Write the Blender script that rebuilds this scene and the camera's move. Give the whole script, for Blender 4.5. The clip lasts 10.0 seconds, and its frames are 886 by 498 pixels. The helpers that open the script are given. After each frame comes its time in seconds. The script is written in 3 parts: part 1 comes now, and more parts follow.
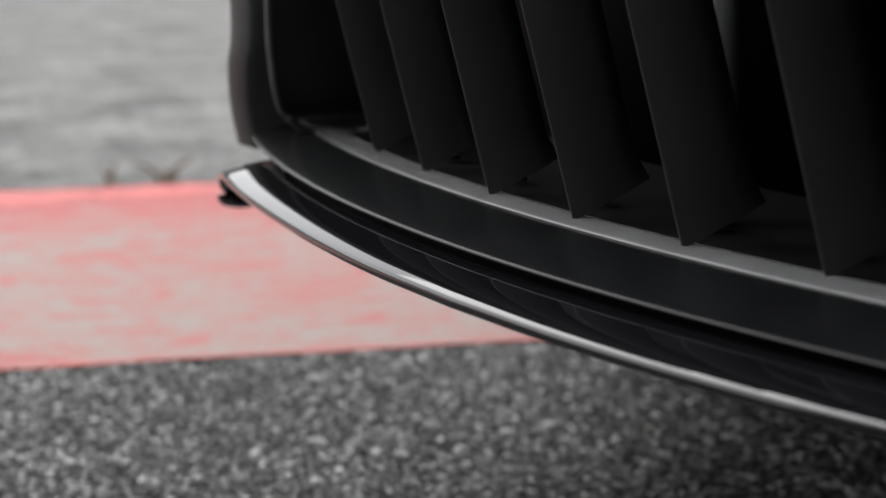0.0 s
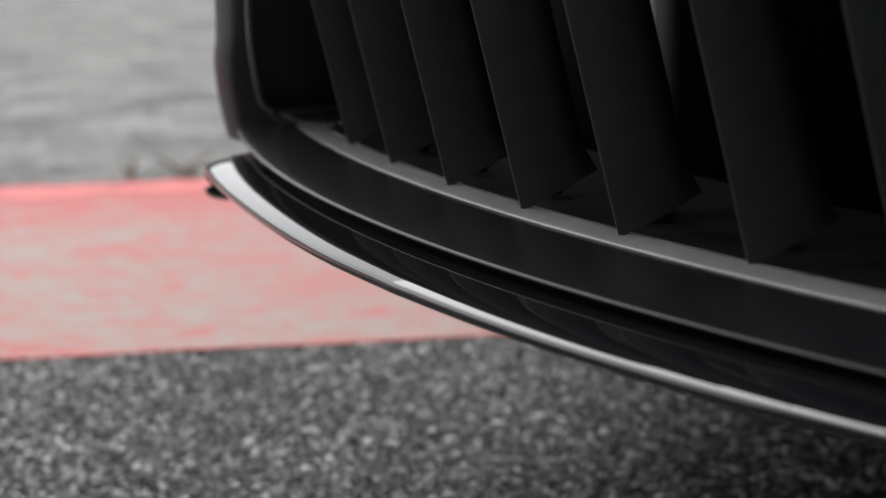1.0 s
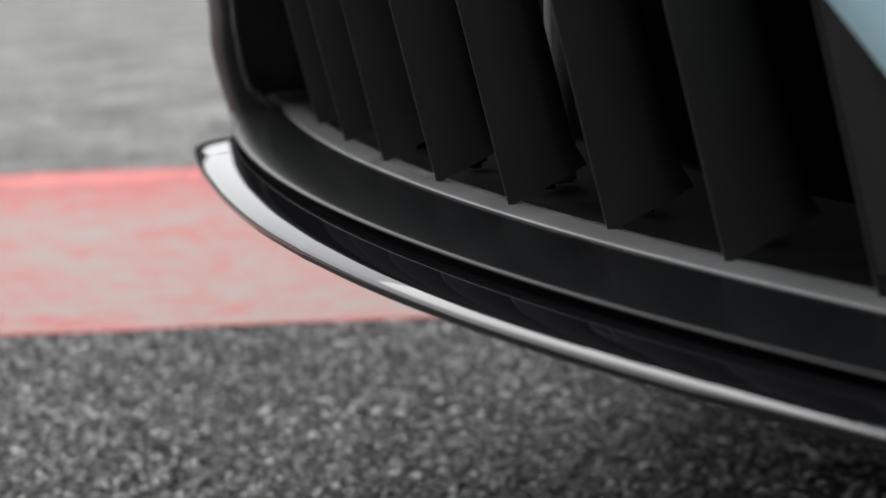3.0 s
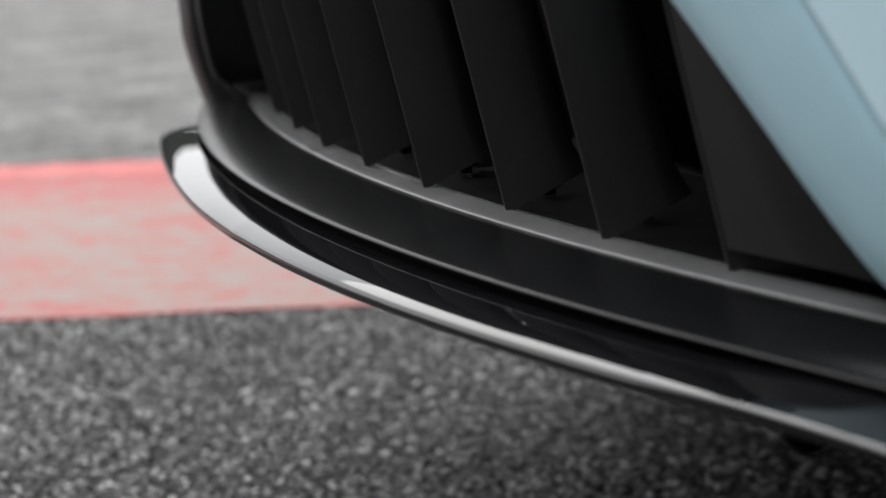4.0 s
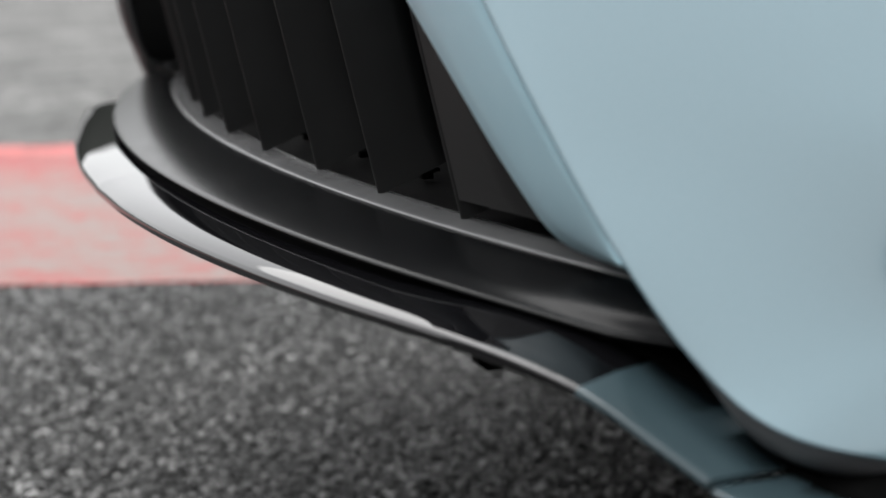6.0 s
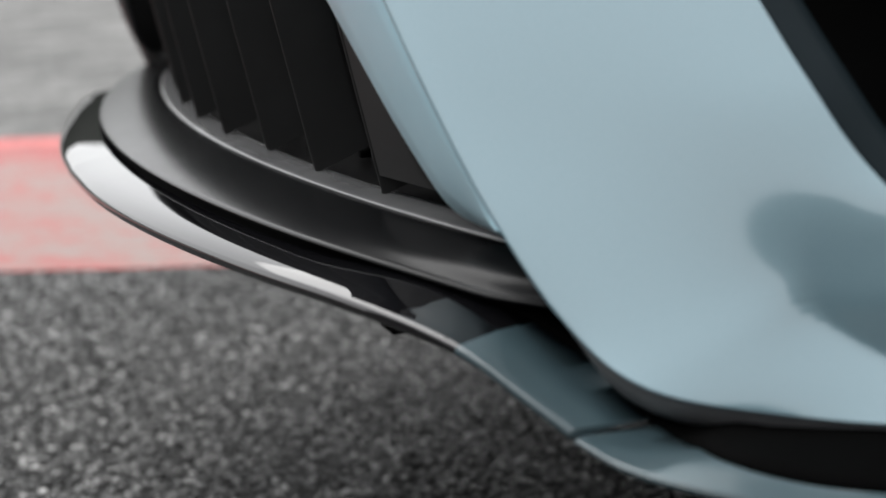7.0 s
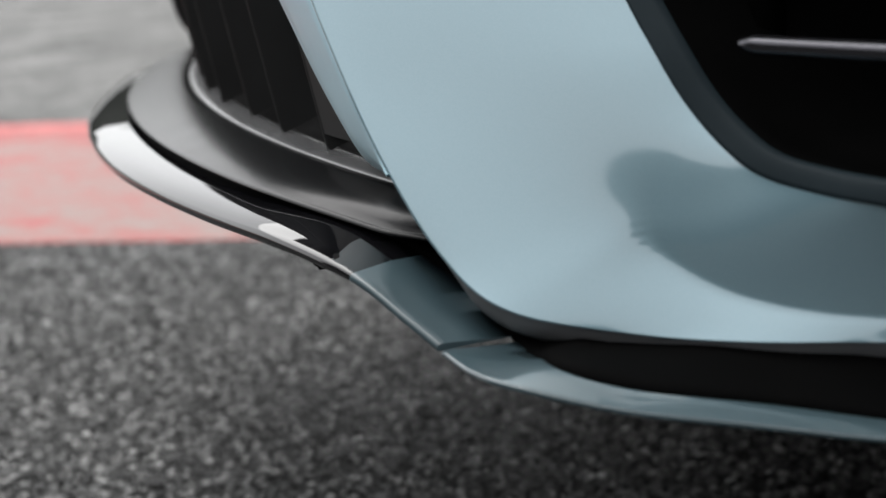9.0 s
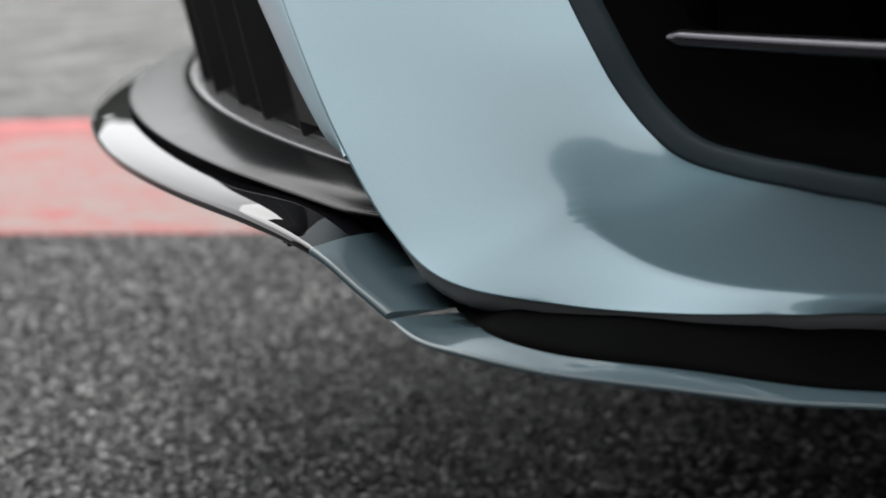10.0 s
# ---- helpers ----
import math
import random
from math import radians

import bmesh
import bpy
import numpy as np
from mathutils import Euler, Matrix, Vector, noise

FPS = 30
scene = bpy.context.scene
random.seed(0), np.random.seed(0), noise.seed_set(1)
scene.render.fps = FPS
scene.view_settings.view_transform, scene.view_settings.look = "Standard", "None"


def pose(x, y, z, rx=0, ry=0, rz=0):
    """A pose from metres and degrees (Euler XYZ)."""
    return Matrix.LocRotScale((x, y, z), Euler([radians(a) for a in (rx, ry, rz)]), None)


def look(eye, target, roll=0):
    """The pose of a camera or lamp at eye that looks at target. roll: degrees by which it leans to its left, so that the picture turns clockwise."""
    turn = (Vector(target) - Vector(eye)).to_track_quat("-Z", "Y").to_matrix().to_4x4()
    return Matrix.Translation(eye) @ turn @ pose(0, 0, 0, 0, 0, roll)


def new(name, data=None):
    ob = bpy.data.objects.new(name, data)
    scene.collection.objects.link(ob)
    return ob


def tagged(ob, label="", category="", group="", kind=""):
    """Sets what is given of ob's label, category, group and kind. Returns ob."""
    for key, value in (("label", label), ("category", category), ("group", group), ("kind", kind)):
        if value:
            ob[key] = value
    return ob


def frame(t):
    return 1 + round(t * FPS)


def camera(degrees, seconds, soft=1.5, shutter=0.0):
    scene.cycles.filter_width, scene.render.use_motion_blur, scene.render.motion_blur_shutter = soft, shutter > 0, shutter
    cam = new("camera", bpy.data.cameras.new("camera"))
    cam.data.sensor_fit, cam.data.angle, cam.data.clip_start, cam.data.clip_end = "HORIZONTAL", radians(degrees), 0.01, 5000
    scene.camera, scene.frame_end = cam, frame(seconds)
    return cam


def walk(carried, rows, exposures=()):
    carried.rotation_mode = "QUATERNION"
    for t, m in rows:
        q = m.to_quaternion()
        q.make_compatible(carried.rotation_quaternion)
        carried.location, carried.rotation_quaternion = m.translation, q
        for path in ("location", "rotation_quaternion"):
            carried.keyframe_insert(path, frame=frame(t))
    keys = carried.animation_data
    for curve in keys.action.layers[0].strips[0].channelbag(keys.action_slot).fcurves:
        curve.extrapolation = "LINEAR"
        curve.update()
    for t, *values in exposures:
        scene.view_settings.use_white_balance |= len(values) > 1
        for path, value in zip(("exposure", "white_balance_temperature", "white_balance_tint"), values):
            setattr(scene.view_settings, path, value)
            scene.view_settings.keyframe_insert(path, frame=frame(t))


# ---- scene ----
cam = camera(30.2, 10.0)
cam.data.dof.use_dof, cam.data.dof.focus_distance, cam.data.dof.aperture_fstop = True, 0.58, 10.0
PATH = [
    (0, (0.096, -1.265, 0.341), (0.335, 0.68, -0.059), -1.4),
    (0.5, (0.11, -1.276, 0.339), (0.331, 0.672, -0.057), -1.0),
    (1, (0.126, -1.284, 0.34), (0.316, 0.666, -0.061), -1.4),
    (1.5, (0.144, -1.288, 0.338), (0.289, 0.666, -0.063), -1.3),
    (2, (0.161, -1.296, 0.337), (0.266, 0.66, -0.065), -1.5),
    (2.5, (0.178, -1.316, 0.338), (0.253, 0.641, -0.066), -1.7),
    (4, (0.242, -1.366, 0.34), (0.24, 0.59, -0.078), -2.5),
    (4.5, (0.265, -1.388, 0.338), (0.247, 0.569, -0.074), -1.9),
    (5, (0.291, -1.404, 0.338), (0.256, 0.551, -0.08), -2.1),
    (5.5, (0.312, -1.421, 0.336), (0.263, 0.535, -0.078), -1.6),
    (7, (0.383, -1.467, 0.335), (0.234, 0.481, -0.092), -2.4),
    (7.5, (0.404, -1.483, 0.334), (0.217, 0.462, -0.095), -2.8),
    (8, (0.423, -1.502, 0.334), (0.2, 0.438, -0.098), -2.9),
    (8.5, (0.439, -1.516, 0.332), (0.181, 0.42, -0.097), -2.8),
    (9, (0.46, -1.534, 0.332), (0.16, 0.396, -0.099), -2.9),
    (9.5, (0.477, -1.552, 0.33), (0.151, 0.375, -0.095), -2.5),
    (10, (0.494, -1.57, 0.33), (0.151, 0.354, -0.093), -2.4),
]
walk(cam, [(t, look(eye, target, roll)) for t, eye, target, roll in PATH])

# ---- light: a bright overcast day ----
world = bpy.data.worlds.new("overcast")
scene.world = world
world.use_nodes = True
wn, wl = world.node_tree.nodes, world.node_tree.links
sky = wn.new("ShaderNodeTexSky")
sky.sky_type = "NISHITA"
sky.sun_disc = False
sky.dust_density = 1.5
sky.sun_elevation, sky.sun_rotation = radians(62), radians(335)
grey = wn.new("ShaderNodeHueSaturation")
grey.inputs["Saturation"].default_value = 0.06
wl.new(sky.outputs[0], grey.inputs["Color"])
# an overcast sky is darker towards the horizon than overhead
way = wn.new("ShaderNodeTexCoord")
axis = wn.new("ShaderNodeSeparateXYZ")
wl.new(way.outputs["Generated"], axis.inputs[0])
rise = wn.new("ShaderNodeMapRange")
for key, value in (("From Min", 0.0), ("From Max", 1.0), ("To Min", 0.76), ("To Max", 1.22)):
    rise.inputs[key].default_value = value
wl.new(axis.outputs["Z"], rise.inputs["Value"])
veil = wn.new("ShaderNodeVectorMath")
veil.operation = "MULTIPLY"
wl.new(grey.outputs[0], veil.inputs[0])
wl.new(rise.outputs[0], veil.inputs[1])
wl.new(veil.outputs[0], wn["Background"].inputs[0])
wn["Background"].inputs[1].default_value = 0.31
sun = new("sun", bpy.data.lights.new("sun", "SUN"))
sun.data.energy, sun.data.angle, sun.data.color = 1.9, radians(68), (1.0, 0.985, 0.96)
sun.matrix_world = look((-0.45, 0.95, 2.0), (0, 0, 0))
scene.view_settings.exposure = 0.09


# ---- materials ----
def material(name, base, rough=0.5, metal=0.0, coat=0.0, coat_rough=0.03):
    m = bpy.data.materials.new(name)
    m.use_nodes = True
    b = m.node_tree.nodes["Principled BSDF"]
    b.inputs["Base Color"].default_value = (*base, 1)
    b.inputs["Roughness"].default_value = rough
    b.inputs["Metallic"].default_value = metal
    b.inputs["Coat Weight"].default_value = coat
    b.inputs["Coat Roughness"].default_value = coat_rough
    return m


def node(m, kind, **values):
    n = m.node_tree.nodes.new(kind)
    for key, value in values.items():
        n.inputs[key.replace("_", " ")].default_value = value
    return n


def join(m, a, out, b, into):
    m.node_tree.links.new(a.outputs[out], b.inputs[into])


def place_of(m, scale=(1, 1, 1)):
    """Object coordinates, stretched by scale."""
    t = node(m, "ShaderNodeTexCoord")
    p = node(m, "ShaderNodeMapping", Scale=scale)
    join(m, t, "Object", p, "Vector")
    return p


def noise_of(m, where, scale, detail=4.0, rough=0.55):
    n = node(m, "ShaderNodeTexNoise", Scale=scale, Detail=detail, Roughness=rough)
    join(m, where, "Vector", n, "Vector")
    return n


def ramp_of(m, source, out, stops):
    r = node(m, "ShaderNodeValToRGB")
    e = r.color_ramp.elements
    while len(e) < len(stops):
        e.new(0.5)
    for item, (at, c) in zip(e, stops):
        item.position, item.color = at, (*c, 1)
    join(m, source, out, r, "Fac")
    return r


def mix_of(m, a, a_out, b, b_out, fac, fac_out, kind="MIX", amount=0.5):
    x = node(m, "ShaderNodeMix")
    x.data_type, x.blend_type = "RGBA", kind
    x.inputs[0].default_value = amount
    m.node_tree.links.new(a.outputs[a_out], x.inputs[6])
    m.node_tree.links.new(b.outputs[b_out], x.inputs[7])
    if fac is not None:
        m.node_tree.links.new(fac.outputs[fac_out], x.inputs[0])
    return x


def bump_of(m, source, out, strength, distance):
    b = node(m, "ShaderNodeBump", Strength=strength, Distance=distance)
    join(m, source, out, b, "Height")
    join(m, b, "Normal", m.node_tree.nodes["Principled BSDF"], "Normal")
    return b


def bsdf(m):
    return m.node_tree.nodes["Principled BSDF"]


def grainy(m, dark, light, scale, bump=0.2, distance=0.0003, rough=(0.4, 0.6)):
    """Fine grain and a slow mottle on a plain finish."""
    w = place_of(m)
    fine, slow = noise_of(m, w, scale, 3), noise_of(m, w, scale / 40, 3)
    c = ramp_of(m, slow, "Fac", [(0.3, dark), (0.7, light)])
    join(m, c, "Color", bsdf(m), "Base Color")
    r = node(m, "ShaderNodeMapRange")
    r.inputs["To Min"].default_value, r.inputs["To Max"].default_value = rough
    join(m, slow, "Fac", r, "Value")
    join(m, r, "Result", bsdf(m), "Roughness")
    if bump:
        bump_of(m, fine, "Fac", bump, distance)
    return m


blue_paint = material("blue_paint", (0.23, 0.33, 0.38), 0.4, 0.0, 1.0, 0.10)
bsdf(blue_paint).inputs["Coat IOR"].default_value = 2.2
_w = place_of(blue_paint)
_flake = ramp_of(blue_paint, noise_of(blue_paint, _w, 2500, 1), "Fac", [(0.3, (0.275, 0.445, 0.515)), (0.7, (0.30, 0.47, 0.54))])
join(blue_paint, _flake, "Color", bsdf(blue_paint), "Base Color")
bsdf(blue_paint).inputs["Metallic"].default_value = 0.28
bsdf(blue_paint).inputs["Roughness"].default_value = 0.38

flange_paint = material("blue_paint_edge", (0.45, 0.69, 0.78), 0.45, 0.0, 0.5, 0.35)
grainy(flange_paint, (0.52, 0.79, 0.90), (0.55, 0.82, 0.925), 2500, 0.0, 0.0001, (0.42, 0.48))

gloss_black = material("gloss_black", (0.006, 0.006, 0.007), 0.05, 0.0, 1.0, 0.005)
bsdf(gloss_black).inputs["Coat IOR"].default_value = 1.75
bsdf(gloss_black).inputs["Specular IOR Level"].default_value = 0.0
# gloss black with the blue panel's reflection put into the base colour
gloss_blue_sheen = grainy(material("gloss_black_blue_sheen", (0.06, 0.1, 0.12), 0.4, 0.0, 1.0, 0.03), (0.050, 0.085, 0.098), (0.058, 0.097, 0.112), 2500, 0.0, 0.0001, (0.36, 0.42))
bsdf(gloss_blue_sheen).inputs["Coat IOR"].default_value = 1.45
satin_black = grainy(material("satin_black", (0.012, 0.012, 0.013), 0.3), (0.006, 0.0063, 0.007), (0.009, 0.0094, 0.010), 1800, 0.03, 0.0001, (0.22, 0.27))
bsdf(satin_black).inputs["Specular IOR Level"].default_value = 0.17
surround_black = grainy(material("surround_black", (0.05, 0.05, 0.05), 0.45), (0.085, 0.087, 0.088), (0.105, 0.107, 0.108), 1500, 0.1, 0.0001, (0.55, 0.62))
bsdf(surround_black).inputs["Specular IOR Level"].default_value = 0.2
# grey for the panel's shaded lower roll and the frame edge's highlight
edge_tone = grainy(material("edge_tone", (0.03, 0.03, 0.03), 0.35), (0.125, 0.128, 0.132), (0.155, 0.158, 0.162), 1500, 0.05, 0.0001, (0.30, 0.36))
rim_black = grainy(material("rim_black", (0.02, 0.02, 0.02), 0.45), (0.015, 0.024, 0.029), (0.020, 0.031, 0.037), 1500, 0.1, 0.0001, (0.42, 0.5))
bsdf(rim_black).inputs["Specular IOR Level"].default_value = 0.12
slat_black = grainy(material("slat_black", (0.008, 0.008, 0.008), 0.5), (0.011, 0.011, 0.011), (0.017, 0.017, 0.017), 1500, 0.15, 0.0002, (0.40, 0.46))
bsdf(slat_black).inputs["Specular IOR Level"].default_value = 0.5
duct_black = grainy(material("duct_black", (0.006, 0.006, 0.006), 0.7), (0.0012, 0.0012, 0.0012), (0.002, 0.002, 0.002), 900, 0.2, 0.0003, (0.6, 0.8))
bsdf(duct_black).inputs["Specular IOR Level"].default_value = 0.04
floor_black = grainy(material("floor_black", (0.004, 0.004, 0.004), 0.7), (0.003, 0.003, 0.003), (0.006, 0.006, 0.006), 900, 0.2, 0.0003, (0.6, 0.8))
bsdf(floor_black).inputs["Specular IOR Level"].default_value = 0.1
ledge_black = grainy(material("ledge_trim", (0.15, 0.15, 0.15), 0.3, 0.15), (0.16, 0.16, 0.163), (0.20, 0.20, 0.203), 1500, 0.05, 0.0001, (0.20, 0.26))
tab_grey = grainy(material("tab_grey", (0.06, 0.06, 0.06), 0.6), (0.014, 0.014, 0.014), (0.022, 0.022, 0.022), 900, 0.1, 0.0002, (0.6, 0.7))
bsdf(tab_grey).inputs["Specular IOR Level"].default_value = 0.2
dark_chrome = material("dark_chrome", (0.10, 0.10, 0.11), 0.22, 0.9)
grey_metal = grainy(material("grey_metal", (0.3, 0.3, 0.3), 0.5, 0.1), (0.50, 0.50, 0.50), (0.60, 0.60, 0.60), 800, 0.1, 0.0002, (0.35, 0.5))

asphalt = material("asphalt_binder", (0.05, 0.05, 0.05), 0.8)
_w = place_of(asphalt)
_a = noise_of(asphalt, _w, 160, 5, 0.7)
_c = ramp_of(asphalt, _a, "Fac", [(0.3, (0.01104, 0.01104, 0.01104)), (0.5, (0.04416, 0.04416, 0.04416)), (0.7, (0.1435, 0.1435, 0.1414))])
join(asphalt, _c, "Color", bsdf(asphalt), "Base Color")
bsdf(asphalt).inputs["Specular IOR Level"].default_value = 0.12
bump_of(asphalt, _a, "Fac", 0.8, 0.004)

stone = material("asphalt_stone", (0.2, 0.2, 0.2), 0.45)
bsdf(stone).inputs["Specular IOR Level"].default_value = 0.12
_g = node(stone, "ShaderNodeNewGeometry")
_r = ramp_of(stone, _g, "Random Per Island", [(0.0, (0.012, 0.012, 0.012)), (0.40, (0.0384, 0.0384, 0.0378)), (0.75, (0.138, 0.138, 0.1368)), (0.90, (0.3, 0.2976, 0.294)), (0.97, (0.552, 0.5484, 0.54))])
_w = place_of(stone)
_n = ramp_of(stone, noise_of(stone, _w, 900, 4, 0.7), "Fac", [(0.3, (0.6, 0.6, 0.6)), (0.7, (1, 1, 1))])
_m = mix_of(stone, _r, "Color", _n, "Color", None, None, "MULTIPLY", 1.0)
stone.node_tree.links.new(_m.outputs[2], bsdf(stone).inputs["Base Color"])

red_kerb = material("worn_red_paint", (0.5, 0.2, 0.18), 0.6)
_w = place_of(red_kerb, (1, 1, 1))
_s = place_of(red_kerb, (0.6, 1.0, 1))
_slow = noise_of(red_kerb, _s, 2.2, 2, 0.5)
_big = noise_of(red_kerb, _s, 16, 5, 0.6)
_mid = noise_of(red_kerb, _s, 60, 5, 0.7)
_add = node(red_kerb, "ShaderNodeMath")
_add.operation = "MULTIPLY_ADD"
_add.inputs[1].default_value = 0.80
join(red_kerb, _mid, "Fac", _add, 0)
join(red_kerb, _big, "Fac", _add, 2)
_sum = node(red_kerb, "ShaderNodeMath")
_sum.operation = "MULTIPLY_ADD"
_sum.inputs[1].default_value = 0.5
join(red_kerb, _slow, "Fac", _sum, 0)
join(red_kerb, _add, "Value", _sum, 2)
_c = ramp_of(red_kerb, _sum, "Value", [(0.30, (0.1953, 0.1581, 0.1432)), (0.45, (0.2185, 0.1283, 0.1125)), (0.56, (0.2465, 0.09114, 0.07905)), (0.70, (0.2976, 0.03255, 0.02976))])
_edge = node(red_kerb, "ShaderNodeMapRange")
_edge.interpolation_type = "SMOOTHSTEP"
for _key, _value in (("From Min", 0.52), ("From Max", 0.90), ("To Min", 0.0), ("To Max", 0.36)):
    _edge.inputs[_key].default_value = _value
_fleck = noise_of(red_kerb, place_of(red_kerb, (0.45, 1, 1)), 60, 5, 0.65)
_fl = node(red_kerb, "ShaderNodeMapRange")
for _key, _value in (("From Min", 0.56), ("From Max", 0.68), ("To Min", 0.0), ("To Max", 0.50)):
    _fl.inputs[_key].default_value = _value
join(red_kerb, _fleck, "Fac", _fl, "Value")
_plus = node(red_kerb, "ShaderNodeMath")
join(red_kerb, _edge, "Result", _plus, 0)
join(red_kerb, _fl, "Result", _plus, 1)
_all = node(red_kerb, "ShaderNodeMath")
join(red_kerb, _sum, "Value", _all, 0)
join(red_kerb, _plus, "Value", _all, 1)
_low = node(red_kerb, "ShaderNodeMapRange")
_low.inputs["From Min"].default_value, _low.inputs["From Max"].default_value = 0.625, 1.675
join(red_kerb, _all, "Value", _low, "Value")
join(red_kerb, _low, "Result", _c, "Fac")
_sep = node(red_kerb, "ShaderNodeSeparateXYZ")
join(red_kerb, node(red_kerb, "ShaderNodeTexCoord"), "Object", _sep, "Vector")
join(red_kerb, _sep, "Y", _edge, "Value")
_chip = noise_of(red_kerb, _w, 60, 3)
_chipc = ramp_of(red_kerb, _chip, "Fac", [(0.25, (0.35, 0.16, 0.16)), (0.28, (1, 1, 1))])
_m = mix_of(red_kerb, _c, "Color", _chipc, "Color", None, None, "MULTIPLY", 1.0)
red_kerb.node_tree.links.new(_m.outputs[2], bsdf(red_kerb).inputs["Base Color"])
bump_of(red_kerb, noise_of(red_kerb, _w, 220, 4, 0.7), "Fac", 0.35, 0.002)

red_edge = grainy(material("fresh_red_paint", (0.55, 0.07, 0.07), 0.55), (0.36, 0.045, 0.045), (0.54, 0.12, 0.11), 300, 0.3, 0.001, (0.5, 0.7))

concrete = material("pale_concrete", (0.5, 0.5, 0.48), 0.85)
_w = place_of(concrete)
_big = noise_of(concrete, _w, 4.5, 7, 0.7)
_fine = noise_of(concrete, _w, 34, 7, 0.8)
_c = ramp_of(concrete, _big, "Fac", [(0.36, (0.05586, 0.05586, 0.05426)), (0.5, (0.1317, 0.1317, 0.1284)), (0.63, (0.2155, 0.2138, 0.2091))])
_d = ramp_of(concrete, _fine, "Fac", [(0.38, (0.22, 0.22, 0.21)), (0.48, (0.80, 0.80, 0.79)), (0.60, (1.3, 1.3, 1.29))])
_m = mix_of(concrete, _c, "Color", _d, "Color", None, None, "MULTIPLY", 0.8)
concrete.node_tree.links.new(_m.outputs[2], bsdf(concrete).inputs["Base Color"])
bump_of(concrete, _fine, "Fac", 0.6, 0.006)

dry_grass = grainy(material("dry_grass", (0.15, 0.10, 0.06), 0.8), (0.10, 0.07, 0.045), (0.22, 0.16, 0.09), 200, 0.0)


# ---- mesh helpers ----
def part(name, bm, mat, parent, label="", smooth=True):
    """One mesh object under a thing or under a part."""
    bmesh.ops.recalc_face_normals(bm, faces=bm.faces)
    me = bpy.data.meshes.new(name)
    bm.to_mesh(me)
    bm.free()
    me.materials.append(mat)
    for p in me.polygons:
        p.use_smooth = smooth
    ob = new(name, me)
    ob.parent = parent
    if label:
        tagged(ob, label=label)
    return ob


def curve_through(points, n):
    """n points along a smooth curve through the given ones, evenly in their chord length."""
    p = [Vector(q) for q in points]
    p = [p[0] * 2 - p[1]] + p + [p[-1] * 2 - p[-2]]
    d = [0.0]
    for a, b in zip(p[1:-2], p[2:-1]):
        d.append(d[-1] + (b - a).length)
    out = []
    for i in range(n):
        s = d[-1] * i / (n - 1)
        k = 0
        while k < len(d) - 2 and d[k + 1] < s:
            k += 1
        t = (s - d[k]) / max(1e-9, d[k + 1] - d[k])
        a, b, c, e = p[k], p[k + 1], p[k + 2], p[k + 3]
        out.append(0.5 * (2 * b + (c - a) * t + (2 * a - 5 * b + 4 * c - e) * t * t + (3 * b - a - 3 * c + e) * t ** 3))
    return out


def keyed(c, n):
    """n points on each span of the smooth curve through the given points."""
    out = []
    p = [Vector(q) for q in c]
    p = [p[0] * 2 - p[1]] + p + [p[-1] * 2 - p[-2]]
    for k in range(len(c) - 1):
        a, b, d, e = p[k:k + 4]
        for s in range(n):
            t = s / n
            out.append(0.5 * (2 * b + (d - a) * t + (2 * a - 5 * b + 4 * d - e) * t * t + (3 * b - a - 3 * d + e) * t ** 3))
    out.append(Vector(c[-1]))
    return out


def sheet(rows, closed=False):
    """A bmesh with faces between neighbouring rows of points."""
    bm = bmesh.new()
    vs = [[bm.verts.new(p) for p in r] for r in rows]
    for a, b in zip(vs, vs[1:]):
        for i in range(len(a) - (0 if closed else 1)):
            j = (i + 1) % len(a)
            bm.faces.new((a[i], a[j], b[j], b[i]))
    if closed:
        for cap in (bm.faces.new(vs[0]), bm.faces.new(vs[-1])):
            for e in cap.edges:
                e.smooth = False
    return bm


def tube(points, radius, sides=10, flat=1.0):
    rows = []
    for i, p in enumerate(points):
        d = (points[min(i + 1, len(points) - 1)] - points[max(i - 1, 0)]).normalized()
        a = d.cross(Vector((0, 0, 1)))
        a = a.normalized() if a.length > 1e-4 else Vector((1, 0, 0))
        b = a.cross(d).normalized()
        r = radius[i] if isinstance(radius, (list, tuple)) else radius
        rows.append([p + a * math.cos(k * math.tau / sides) * r + b * math.sin(k * math.tau / sides) * r * flat for k in range(sides)])
    return sheet(rows, True)


def box(x0, y0, z0, x1, y1, z1, bevel=0.0):
    bm = bmesh.new()
    bmesh.ops.create_cube(bm, size=1, matrix=Matrix.Translation(((x0 + x1) / 2, (y0 + y1) / 2, (z0 + z1) / 2)) @ Matrix.Diagonal((x1 - x0, y1 - y0, z1 - z0, 1)))
    if bevel:
        bmesh.ops.bevel(bm, geom=bm.edges[:], offset=bevel, segments=2, affect="EDGES")
    return bm


# ---- ground ----
KERB = 0.885


def slab(name, x0, y0, x1, y1, z, mat, label, category, cuts=(2, 2), wave=0.0):
    rows = []
    for i in range(cuts[0] + 1):
        x = x0 + (x1 - x0) * i / cuts[0]
        r = []
        for j in range(cuts[1] + 1):
            y = y0 + (y1 - y0) * j / cuts[1]
            edge = wave * noise.noise(Vector((x * 9, j * 7.0, 0))) if j in (0, cuts[1]) else 0.0
            r.append(Vector((x, y + edge, z)))
        rows.append(r)
    return tagged(part(name, sheet(rows), mat, None), label, category, kind="structure")


